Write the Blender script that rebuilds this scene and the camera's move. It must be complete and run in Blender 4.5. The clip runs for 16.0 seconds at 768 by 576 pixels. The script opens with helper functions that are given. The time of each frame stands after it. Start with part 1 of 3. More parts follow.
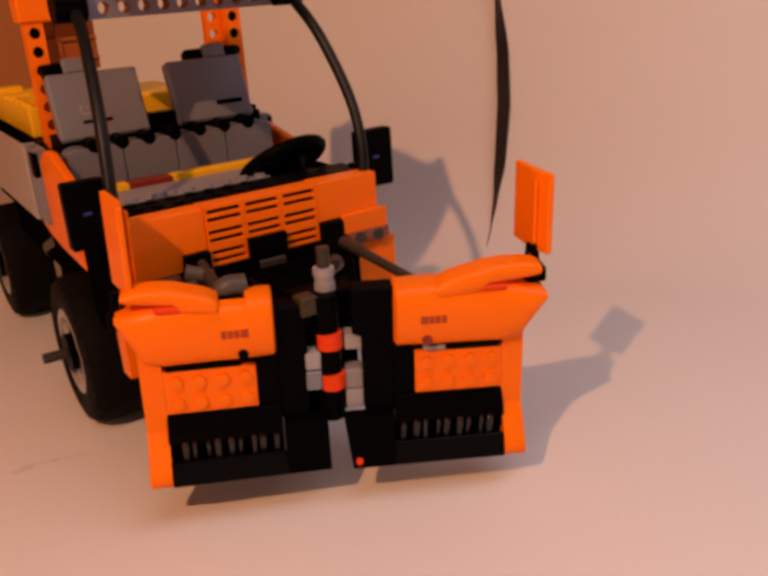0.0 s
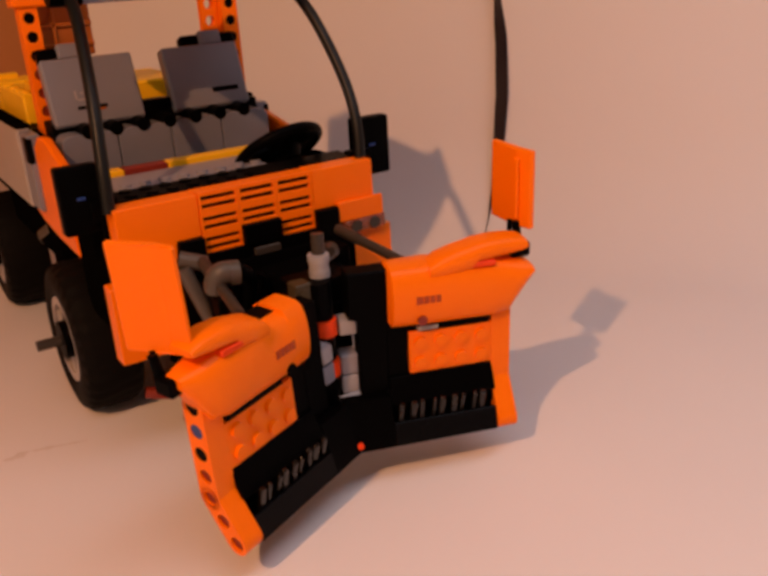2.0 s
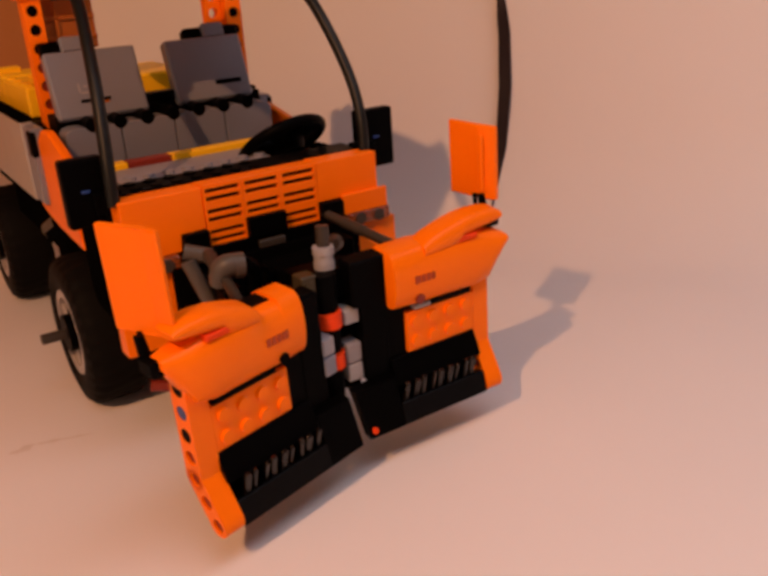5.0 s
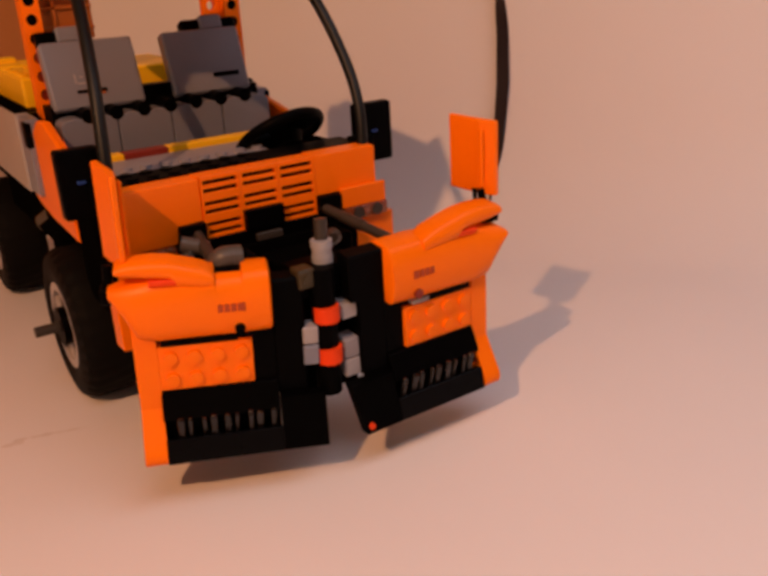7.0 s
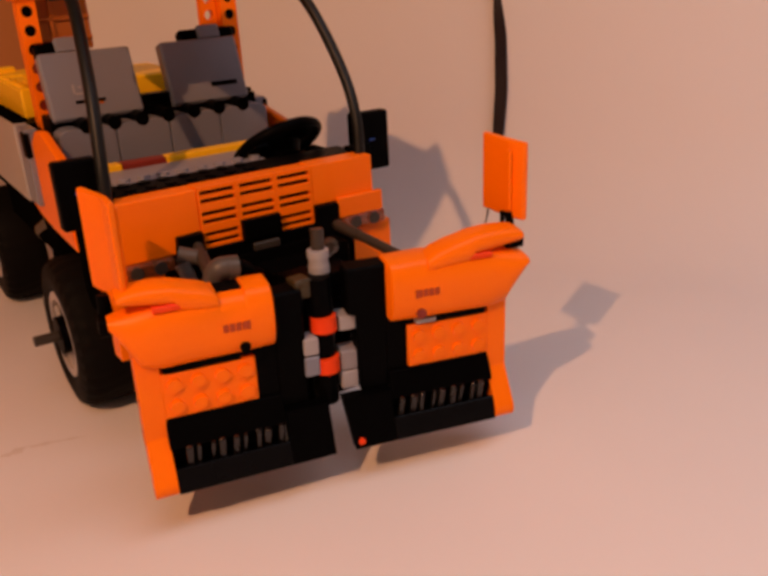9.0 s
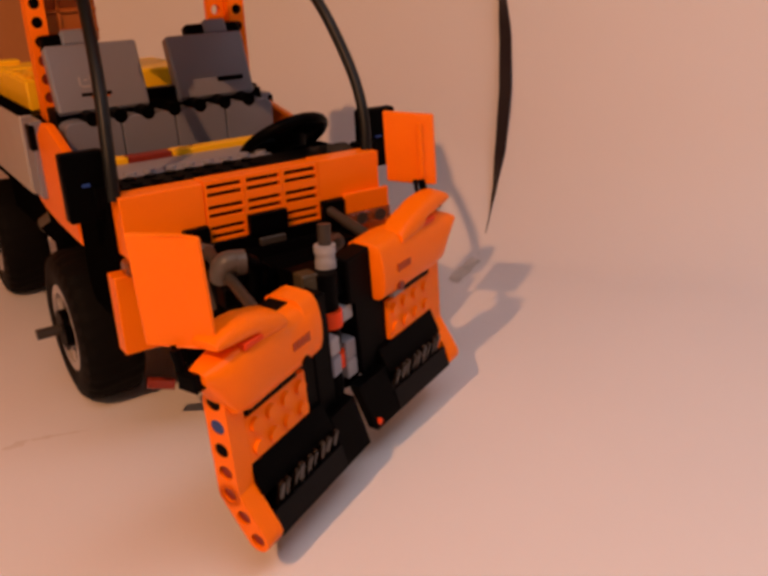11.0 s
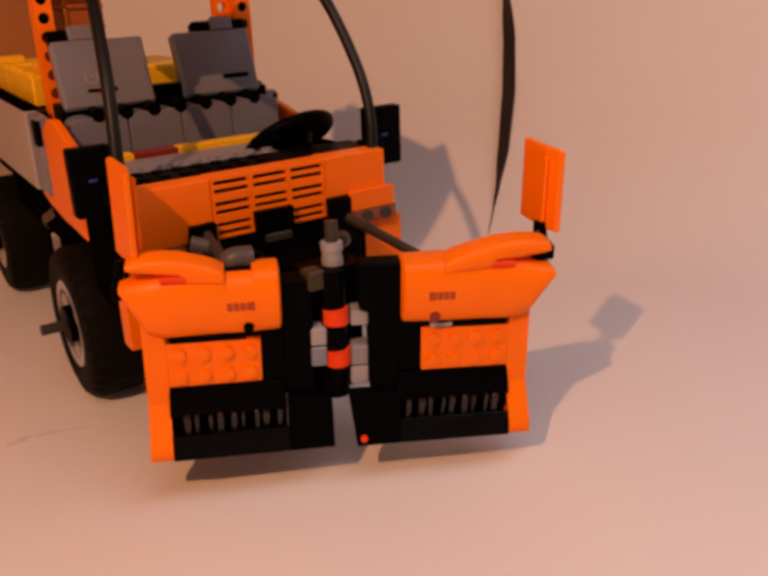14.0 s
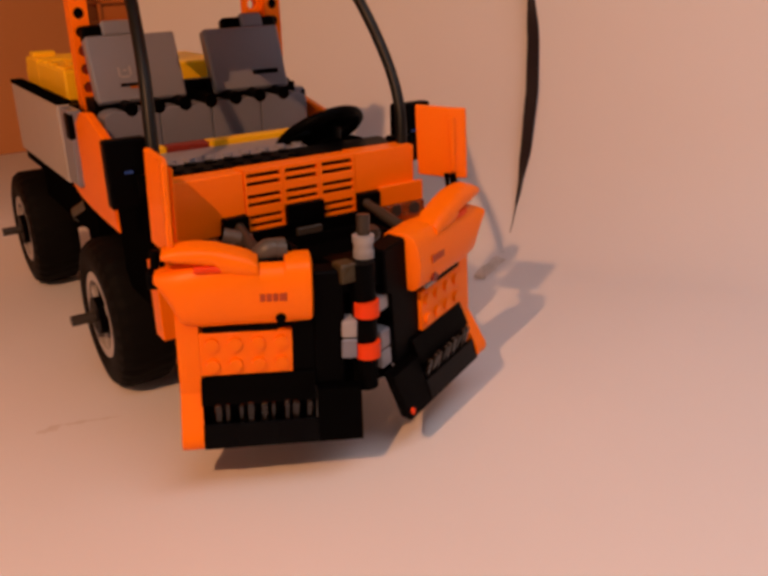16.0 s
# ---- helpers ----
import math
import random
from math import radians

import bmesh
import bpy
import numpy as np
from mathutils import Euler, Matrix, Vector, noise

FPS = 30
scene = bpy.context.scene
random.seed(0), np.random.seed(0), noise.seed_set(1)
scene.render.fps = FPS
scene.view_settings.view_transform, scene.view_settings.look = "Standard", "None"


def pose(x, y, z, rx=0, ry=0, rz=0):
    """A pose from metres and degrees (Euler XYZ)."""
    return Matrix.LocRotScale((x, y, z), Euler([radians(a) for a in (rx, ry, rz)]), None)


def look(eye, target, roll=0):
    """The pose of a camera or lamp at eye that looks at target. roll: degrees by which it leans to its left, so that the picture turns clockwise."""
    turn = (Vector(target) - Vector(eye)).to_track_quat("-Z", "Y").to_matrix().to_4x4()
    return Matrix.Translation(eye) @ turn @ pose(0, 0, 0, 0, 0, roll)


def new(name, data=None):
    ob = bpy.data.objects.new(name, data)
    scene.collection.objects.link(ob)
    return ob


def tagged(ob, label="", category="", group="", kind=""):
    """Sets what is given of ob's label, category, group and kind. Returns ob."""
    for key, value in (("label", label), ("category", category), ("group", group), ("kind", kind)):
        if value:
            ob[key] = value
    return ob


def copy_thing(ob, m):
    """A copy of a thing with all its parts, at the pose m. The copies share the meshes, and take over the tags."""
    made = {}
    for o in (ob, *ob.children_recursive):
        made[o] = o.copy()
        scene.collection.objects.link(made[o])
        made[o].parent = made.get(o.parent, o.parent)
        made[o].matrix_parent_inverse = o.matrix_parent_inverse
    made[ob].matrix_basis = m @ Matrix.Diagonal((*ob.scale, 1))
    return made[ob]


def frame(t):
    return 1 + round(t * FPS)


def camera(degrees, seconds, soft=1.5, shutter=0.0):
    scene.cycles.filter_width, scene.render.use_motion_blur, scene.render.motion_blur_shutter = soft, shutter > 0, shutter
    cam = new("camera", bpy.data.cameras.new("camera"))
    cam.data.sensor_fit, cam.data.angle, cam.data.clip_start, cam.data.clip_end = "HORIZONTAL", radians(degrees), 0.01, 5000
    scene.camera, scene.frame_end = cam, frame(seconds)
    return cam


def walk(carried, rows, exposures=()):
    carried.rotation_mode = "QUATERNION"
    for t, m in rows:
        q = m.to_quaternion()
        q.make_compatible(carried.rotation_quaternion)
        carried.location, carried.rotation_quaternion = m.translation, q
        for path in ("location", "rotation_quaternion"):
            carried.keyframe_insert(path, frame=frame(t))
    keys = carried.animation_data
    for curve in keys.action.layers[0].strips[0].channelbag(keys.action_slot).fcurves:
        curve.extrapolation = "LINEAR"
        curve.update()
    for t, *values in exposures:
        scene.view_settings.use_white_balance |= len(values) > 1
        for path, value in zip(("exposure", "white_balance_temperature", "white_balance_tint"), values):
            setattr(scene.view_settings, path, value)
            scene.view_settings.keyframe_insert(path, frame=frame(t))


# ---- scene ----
# ---- camera and path ----
cam = camera(49.63, 16.0, soft=3.6)
PATH = [
    (0, look((-0.13001, -0.28866, 0.16831), (0.03542, -0.02843, 0.05077), -3.74)),
    (0.5, look((-0.12996, -0.28930, 0.16863), (0.03482, -0.02900, 0.05035), -3.63)),
    (1, look((-0.13059, -0.28833, 0.16599), (0.03374, -0.02824, 0.04663), -3.59)),
    (1.5, look((-0.12971, -0.28857, 0.16609), (0.03452, -0.02880, 0.04589), -3.62)),
    (2, look((-0.12857, -0.28861, 0.16517), (0.03670, -0.02922, 0.04557), -3.44)),
    (2.5, look((-0.12850, -0.28871, 0.16713), (0.03756, -0.03018, 0.04677), -3.72)),
    (3, look((-0.12807, -0.28924, 0.16787), (0.03701, -0.03018, 0.04730), -3.72)),
    (3.5, look((-0.13013, -0.28883, 0.16603), (0.03408, -0.02888, 0.04619), -3.57)),
    (4, look((-0.12965, -0.28848, 0.16490), (0.03424, -0.02916, 0.04328), -3.67)),
    (6.5, look((-0.12989, -0.28664, 0.16403), (0.03608, -0.02848, 0.04275), -3.30)),
    (7, look((-0.13055, -0.28588, 0.16193), (0.03582, -0.02833, 0.03992), -3.00)),
    (7.5, look((-0.13151, -0.28644, 0.16235), (0.03470, -0.02857, 0.04079), -3.02)),
    (8, look((-0.12917, -0.28691, 0.16513), (0.03756, -0.02881, 0.04476), -3.15)),
    (8.5, look((-0.12860, -0.28702, 0.16529), (0.03815, -0.02904, 0.04469), -3.36)),
    (9, look((-0.12887, -0.28714, 0.16432), (0.03715, -0.02877, 0.04356), -3.21)),
    (11.5, look((-0.13348, -0.28403, 0.16206), (0.03460, -0.02705, 0.04117), -2.16)),
    (12, look((-0.13518, -0.28346, 0.16057), (0.03285, -0.02667, 0.03922), -1.90)),
    (12.5, look((-0.13648, -0.28346, 0.15879), (0.03017, -0.02565, 0.03771), -1.77)),
    (13, look((-0.13737, -0.28281, 0.15878), (0.02947, -0.02514, 0.03768), -1.74)),
    (13.5, look((-0.13729, -0.28339, 0.16185), (0.02912, -0.02525, 0.04115), -2.00)),
    (14, look((-0.13508, -0.28393, 0.16160), (0.03317, -0.02669, 0.04151), -1.96)),
    (14.5, look((-0.13786, -0.28306, 0.15891), (0.02849, -0.02478, 0.03841), -1.63)),
    (15, look((-0.13943, -0.28251, 0.15849), (0.02486, -0.02318, 0.03744), -1.75)),
    (15.5, look((-0.14287, -0.28197, 0.15777), (0.02271, -0.02291, 0.03789), -1.45)),
    (16, look((-0.14288, -0.28289, 0.15942), (0.02196, -0.02289, 0.04056), -1.56)),
]
walk(cam, PATH)

# angles of the plough wings, degrees swept back from straight across
WING_LEFT = [
    (0, 23.6), (0.5, 11.1), (1, -5), (1.5, -17.2), (2, -22.8), (2.5, -24.3),
    (3, -27.4), (3.5, -28), (4, -26.7), (4.4, -26.5), (5.4, -1.8), (6.2, 18.3),
    (6.5, 20.4), (7, 21.5), (7.5, 21.8), (8, 24.7), (8.5, 23.6), (9, 10.3),
    (10, -15.4), (10.6, -26.2), (11.1, -27.7), (11.5, -22.5), (12, -1.2), (12.5, 10.7),
    (13, 23.6), (13.5, 24), (14, 23.3), (14.5, 23.9), (15, 23.1), (15.5, 23.5),
    (16, 23.8),
]
WING_RIGHT = [
    (0, -26.6), (0.5, -25.4), (1, -24.7), (1.5, -20.1), (2, -17.3), (2.5, -11.3),
    (3, -3.5), (3.5, 2.5), (4, 1.2), (5.2, 1.1), (6.5, 1), (7, 0.8),
    (7.5, -21.6), (8, -27.7), (8.5, -26.2), (9, -13.4), (10, 12.8), (10.6, 23.6),
    (11.1, 24.1), (11.5, 20.1), (12, 2.4), (12.5, -10.6), (13, -24.2), (13.5, -25.3),
    (14, -24.9), (14.5, -3.4), (15, 5.4), (15.5, 18.8), (16, 25.4),
]
HINGE = {-1: (2.4, -45.4), 1: (-0.4, -45.3)}   # plough hinge of each wing, mm
HINGE_MID, HINGE_TILT = 30.0, 5.2   # its middle height, mm, and the forward lean of its axis, degrees
MM = 0.001

# ---- light ----
world = bpy.data.worlds.new("room_air")
scene.world = world
world.use_nodes = True
world.node_tree.nodes["Background"].inputs[0].default_value = (0.9, 0.95, 1.0, 1)
world.node_tree.nodes["Background"].inputs[1].default_value = 0.015


def lamp(name, kind, at, aim, energy, colour, size):
    data = bpy.data.lights.new(name, kind)
    data.energy, data.color = energy, colour
    if kind == "AREA":
        data.shape, data.size, data.size_y = "RECTANGLE", size[0], size[1]
    else:
        data.shadow_soft_size = size
    ob = new(name, data)
    ob.matrix_world = look(at, aim)
    return ob


lamp("room_lamp", "POINT", (-0.491, -0.360, 0.585), (0, 0, 0), 15.5, (1.0, 0.455, 0.205), 0.008)
# unseen fill added on the left to brighten left-facing sides
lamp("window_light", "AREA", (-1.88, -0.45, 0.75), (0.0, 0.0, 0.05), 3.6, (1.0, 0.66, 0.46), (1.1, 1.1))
# added overhead fill that brightens the foreground, without a known source
lamp("ceiling_light", "AREA", (0.08, -0.48, 0.80), (0.12, -1.02, 0.0), 5.2, (0.91, 0.86, 0.95), (0.95, 0.60))
scene.view_settings.exposure = 0.0


# ---- materials ----
def material(name, colour, rough=0.35, spec=0.5, grain=0.06, scale=400.0, bump=0.02, metallic=0.0, transmission=0.0, coat=0.0):
    m = bpy.data.materials.new(name)
    m.use_nodes = True
    n, l = m.node_tree.nodes, m.node_tree.links
    b = n["Principled BSDF"]
    b.inputs["Metallic"].default_value = metallic
    b.inputs["Specular IOR Level"].default_value = spec
    b.inputs["Transmission Weight"].default_value = transmission
    b.inputs["Coat Weight"].default_value = coat
    co = n.new("ShaderNodeTexCoord")
    big, fine = n.new("ShaderNodeTexNoise"), n.new("ShaderNodeTexNoise")
    big.inputs["Scale"].default_value, fine.inputs["Scale"].default_value = scale * 0.12, scale
    big.inputs["Detail"].default_value, fine.inputs["Detail"].default_value = 4, 3
    for t in (big, fine):
        l.new(co.outputs["Object"], t.inputs["Vector"])
    mix = n.new("ShaderNodeMix")
    mix.data_type = "RGBA"
    mix.inputs["A"].default_value = (*[c * (1 - grain) for c in colour], 1)
    mix.inputs["B"].default_value = (*[min(1, c * (1 + grain)) for c in colour], 1)
    l.new(big.outputs["Fac"], mix.inputs["Factor"])
    l.new(mix.outputs["Result"], b.inputs["Base Color"])
    rr = n.new("ShaderNodeMapRange")
    rr.inputs["To Min"].default_value, rr.inputs["To Max"].default_value = rough * 0.75, min(1, rough * 1.3)
    l.new(big.outputs["Fac"], rr.inputs["Value"])
    l.new(rr.outputs["Result"], b.inputs["Roughness"])
    bp = n.new("ShaderNodeBump")
    bp.inputs["Strength"].default_value, bp.inputs["Distance"].default_value = bump, 0.001
    l.new(fine.outputs["Fac"], bp.inputs["Height"])
    l.new(bp.outputs["Normal"], b.inputs["Normal"])
    return m


ORANGE = material("orange_plastic", (1.0, 0.190, 0.0), 0.36, 0.20, 0.04)
BLACK = material("black_plastic", (0.0012, 0.0011, 0.0012), 0.42, 0.03, 0.2)
MATT = material("matt_black_plastic", (0.0022, 0.002, 0.002), 0.6, 0.0, 0.2)
RUBBER = material("tyre_rubber", (0.0055, 0.0046, 0.004), 0.6, 0.05, 0.25, 250, 0.15)
DGREY = material("dark_grey_plastic", (0.195, 0.21, 0.265), 0.30, 0.4, 0.08)
LGREY = material("light_grey_plastic", (0.26, 0.245, 0.265), 0.38, 0.3, 0.06)
WHITE = material("pale_grey_plastic", (0.34, 0.33, 0.345), 0.4, 0.2, 0.05)
YELLOW = material("yellow_plastic", (0.98, 0.53, 0.008), 0.36, 0.3, 0.06)
RED = material("red_plastic", (0.82, 0.062, 0.008), 0.36, 0.12, 0.06)
DRED = material("dark_red_plastic", (0.22, 0.022, 0.01), 0.4, 0.4, 0.06)
TAN = material("tan_plastic", (0.05, 0.036, 0.015), 0.42, 0.3, 0.08)
# light grey made paler to put the light on the bed sides into colour
LIT_GREY = material("lit_light_grey_plastic", (0.40, 0.365, 0.345), 0.34, 0.4, 0.07)
RIM = material("rim_plastic", (0.42, 0.38, 0.37), 0.32, 0.5, 0.06)
BLUE = material("blue_pin_plastic", (0.010, 0.045, 0.22), 0.3, 0.5, 0.05)
AMBER = material("amber_clear_plastic", (0.62, 0.16, 0.04), 0.12, 0.5, 0.04, transmission=0.7)
RAM = material("ram_dark_plastic", (0.04, 0.032, 0.025), 0.38, 0.35, 0.1)
GLOSS = material("gloss_black_plastic", (0.002, 0.002, 0.0025), 0.24, 0.08, 0.1)
# brown strip colour, also orange with shade put in for the rear panel
BROWN_SHADED_ORANGE = material("brown_shaded_orange_plastic", (0.36, 0.10, 0.014), 0.5, 0.2, 0.08)
KNUCKLE = material("brown_grey_plastic", (0.085, 0.072, 0.062), 0.36, 0.35, 0.1)
RIBS = material("glossy_black_rib_plastic", (0.005, 0.003, 0.002), 0.26, 0.5, 0.5)
TAPE = material("clear_tape", (0.95, 0.93, 0.9), 0.08, 0.6, 0.02, transmission=0.95)
STAIN = material("paper_stain", (0.72, 0.65, 0.61), 0.8, 0.2, 0.15, 300, 0.05)
PRINT = material("moulded_print", (0.42, 0.06, 0.012), 0.5, 0.3, 0.05)
HOSE = material("black_hose", (0.005, 0.0055, 0.005), 0.42, 0.25, 0.2)
CABLE = material("cable_brown_black", (0.020, 0.008, 0.005), 0.5, 0.3, 0.2)
PAPER = material("white_paper", (0.80, 0.755, 0.75), 0.75, 0.2, 0.025, 60, 0.05)
WOOD = material("warm_wood_board", (0.72, 0.31, 0.12), 0.5, 0.25, 0.14, 30, 0.05)
PLASTER = material("room_plaster", (0.20, 0.165, 0.14), 0.85, 0.2, 0.04, 8, 0.1)


# ---- mesh helpers (all in millimetres) ----
def part(name, bm, mat, parent=None, label="", smooth=False):
    bmesh.ops.scale(bm, vec=(MM, MM, MM), verts=bm.verts)
    bmesh.ops.recalc_face_normals(bm, faces=bm.faces)
    me = bpy.data.meshes.new(name)
    bm.to_mesh(me)
    bm.free()
    for mt in (mat if isinstance(mat, (list, tuple)) else [mat]):
        me.materials.append(mt)
    if smooth:
        for p in me.polygons:
            p.use_smooth = True
        me.set_sharp_from_angle(angle=radians(38))
    ob = new(name, me)
    if parent is not None:
        ob.parent = parent
    if label:
        tagged(ob, label)
    return ob


def box(bm, x0, x1, y0, y1, z0, z1, bevel=0.35, m=None):
    r = bmesh.ops.create_cube(bm, size=1)
    vs = r["verts"]
    for v in vs:
        v.co = Vector(((x0 + x1) / 2 + v.co.x * (x1 - x0), (y0 + y1) / 2 + v.co.y * (y1 - y0), (z0 + z1) / 2 + v.co.z * (z1 - z0)))
    if m is not None:
        bmesh.ops.transform(bm, matrix=m, verts=vs)
    if bevel:
        es = list({e for v in vs for e in v.link_edges})
        bmesh.ops.bevel(bm, geom=es, offset=bevel, segments=1, affect="EDGES", profile=0.5)
    return bm


def tube(bm, a, b, r, seg=20, r2=None, bore=0.0):
    """A cylinder or cone from a to b; bore makes it a ring."""
    a, b = Vector(a), Vector(b)
    d = (b - a).normalized()
    s = d.orthogonal().normalized()
    t = d.cross(s)
    r2 = r if r2 is None else r2

    def ring(c, q):
        return [bm.verts.new(c + (s * math.cos(k * math.tau / seg) + t * math.sin(k * math.tau / seg)) * q) for k in range(seg)]

    A, B = ring(a, r), ring(b, r2)
    for k in range(seg):
        bm.faces.new((A[k], A[k - 1], B[k - 1], B[k]))
    if bore:
        C, D = ring(a, bore), ring(b, bore)
        for k in range(seg):
            bm.faces.new((C[k - 1], C[k], D[k], D[k - 1]))
            bm.faces.new((A[k - 1], A[k], C[k], C[k - 1]))
            bm.faces.new((B[k], B[k - 1], D[k - 1], D[k]))
    else:
        bm.faces.new(A)
        bm.faces.new(B[::-1])
    return bm


def prism(bm, pts, axis, lo, hi, bevel=0.35):
    """A polygon extruded along an axis; pts are the other two coordinates in order."""
    def at(p, w):
        q = list(p)
        q.insert("xyz".index(axis), w)
        return Vector(q)

    A = [bm.verts.new(at(p, lo)) for p in pts]
    B = [bm.verts.new(at(p, hi)) for p in pts]
    fs = [bm.faces.new(A), bm.faces.new(B[::-1])]
    for k in range(len(pts)):
        fs.append(bm.faces.new((A[k], A[k - 1], B[k - 1], B[k])))
    if bevel:
        es = list({e for f in fs for e in f.edges})
        bmesh.ops.bevel(bm, geom=es, offset=bevel, segments=1, affect="EDGES", profile=0.5)
    return bm


def path_tube(bm, pts, r, seg=12):
    """A round hose along a smooth line through the points."""
    P = [Vector(p) for p in pts]
    fine = []
    for i in range(len(P) - 1):
        p0, p1, p2, p3 = P[max(i - 1, 0)], P[i], P[i + 1], P[min(i + 2, len(P) - 1)]
        for k in range(8):
            t = k / 8
            fine.append(0.5 * (2 * p1 + (p2 - p0) * t + (2 * p0 - 5 * p1 + 4 * p2 - p3) * t * t + (3 * p1 - p0 - 3 * p2 + p3) * t ** 3))
    fine.append(P[-1])
    rings = []
    for i, c in enumerate(fine):
        d = (fine[min(i + 1, len(fine) - 1)] - fine[max(i - 1, 0)]).normalized()
        s = d.cross(Vector((0.3, 1, 0.1))).normalized()
        t = d.cross(s)
        rings.append([bm.verts.new(c + (s * math.cos(k * math.tau / seg) + t * math.sin(k * math.tau / seg)) * r) for k in range(seg)])
    for A, B in zip(rings, rings[1:]):
        for k in range(seg):
            bm.faces.new((A[k], A[k - 1], B[k - 1], B[k]))
    bm.faces.new(rings[0])
    bm.faces.new(rings[-1][::-1])
    return bm


def lift_beam(bm, n, m, thick=7.6, half=4.0, bore=2.45):
    """A beam of n holes on an 8 mm pitch along local z, holes along local y, first hole at the origin; m places it."""
    seg = 16
    made = []
    for i in range(n):
        cz = i * 8.0
        O, I = [], []
        for side in (-thick / 2, thick / 2):
            o, q = [], []
            for k in range(seg):
                a = k * math.tau / seg
                c, s = math.cos(a), math.sin(a)
                if (i == 0 and s < -1e-6) or (i == n - 1 and s > 1e-6):
                    e = (half * c, half * s)
                else:
                    f = max(abs(c) / half, abs(s) / 4.0)
                    e = (c / f, s / f)
                o.append(bm.verts.new((e[0], side, cz + e[1])))
                q.append(bm.verts.new((bore * c, side, cz + bore * s)))
            O.append(o)
            I.append(q)
            made += o + q
        for k in range(seg):
            j = (k + 1) % seg
            bm.faces.new((O[0][k], O[0][j], I[0][j], I[0][k]))
            bm.faces.new((O[1][j], O[1][k], I[1][k], I[1][j]))
            bm.faces.new((I[0][k], I[0][j], I[1][j], I[1][k]))
            zm = (O[0][k].co.z + O[0][j].co.z) / 2 - cz
            if not (abs(zm) > 3.99 and ((zm > 0 and i < n - 1) or (zm < 0 and i > 0))):
                bm.faces.new((O[0][j], O[0][k], O[1][k], O[1][j]))
    bmesh.ops.transform(bm, matrix=m, verts=made)
    bmesh.ops.remove_doubles(bm, verts=bm.verts, dist=0.02)
    return bm


def studs(bm, spots, r=2.4, h=1.7, axis=Vector((0, 0, 1)), seg=12):
    for p in spots:
        p = Vector(p)
        tube(bm, p - axis * 0.2, p + axis * h, r, seg)
    return bm


B = bmesh.new

# ---- the setting ----
# white paper sheet: lies on the table and sweeps up behind the toy
GROUND = -18.2
SWEEP = Vector((0.8, 0.6, 0)).normalized()
SIDE = Vector((SWEEP.y, -SWEEP.x, 0))
FOOT, R_SWEEP, RISE = 202.0, 92.0, 80


def sheet_height(w):
    """Profile of the paper along its sweep."""
    d = min(max(0.0, w - FOOT), R_SWEEP * 0.98)
    return R_SWEEP - math.sqrt(R_SWEEP ** 2 - d * d)


prof = [(-900 + (FOOT + 900) * i / 16.0, 0.0) for i in range(17)]
for i in range(1, 25):
    a = radians(RISE) * i / 24
    prof.append((FOOT + R_SWEEP * math.sin(a), R_SWEEP * (1 - math.cos(a))))
e = prof[-1]
for i in range(1, 9):
    prof.append((e[0] + i * 90 * math.cos(radians(RISE)), e[1] + i * 90 * math.sin(radians(RISE))))
bm = B()
cols, grid = 48, []
for j in range(cols + 1):
    q = -322 + 1575 * j / cols
    row = []
    for w, z in prof:
        p = SWEEP * w + SIDE * q
        wob = 1.6 * noise.noise(Vector((w * 0.006, q * 0.006, 0))) if w > 196 else 0.0
        row.append(bm.verts.new((p.x, p.y, GROUND + z + wob)))
    grid.append(row)
for a, b in zip(grid, grid[1:]):
    for k in range(len(prof) - 1):
        bm.faces.new((a[k], a[k + 1], b[k + 1], b[k]))
sheet = part("backdrop", bm, PAPER, None, smooth=True)
tagged(sheet, "white paper sheet curving up behind the toy", "backdrop", kind="structure")

bm = B()
box(bm, -1400, 1400, -1400, 1400, -60, GROUND - 1.0, 0)
tagged(part("table_top", bm, PAPER), "pale white table surface under the paper", "table", kind="structure")

# wooden board standing behind the sheet's edge
bm = B()
box(bm, -900, 420, 690, 712, GROUND - 1, 900, 1.0)
tagged(part("wall_board", bm, WOOD), "warm brown wooden board behind the table", "wall", kind="structure")

# faint brown scuff on the paper
for k, (x, y, ln, wd, turn) in enumerate(((-99, 51, 5, 2.2, 10), (-88, 50, 6, 1.2, -14), (-78, 47, 6, 0.7, -16))):
    bm = B()
    ring = [bm.verts.new((ln * math.cos(a) * (1 + 0.25 * math.sin(3 * a + k)), wd * math.sin(a) * (1 + 0.4 * math.cos(5 * a)), 0)) for a in [math.tau * n / 24 for n in range(24)]]
    bm.faces.new(ring)
    mark = part("scuff_mark", bm, STAIN, sheet)
    mark.matrix_basis = Matrix.Translation(Vector((x, y, GROUND + 0.12)) * MM) @ Matrix.Rotation(radians(turn), 4, "Z")

# plain unseen room added round the table to bounce light
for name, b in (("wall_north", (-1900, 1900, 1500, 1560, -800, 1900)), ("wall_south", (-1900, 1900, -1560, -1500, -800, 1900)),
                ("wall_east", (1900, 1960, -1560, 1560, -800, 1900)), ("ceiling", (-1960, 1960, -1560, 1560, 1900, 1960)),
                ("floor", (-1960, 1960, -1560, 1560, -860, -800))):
    tagged(part(name, box(B(), *b, 0), PLASTER), "plain warm plaster of the added, unseen room", name.split("_")[0], kind="structure")
# west wall, its opening made for the added left fill
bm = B()
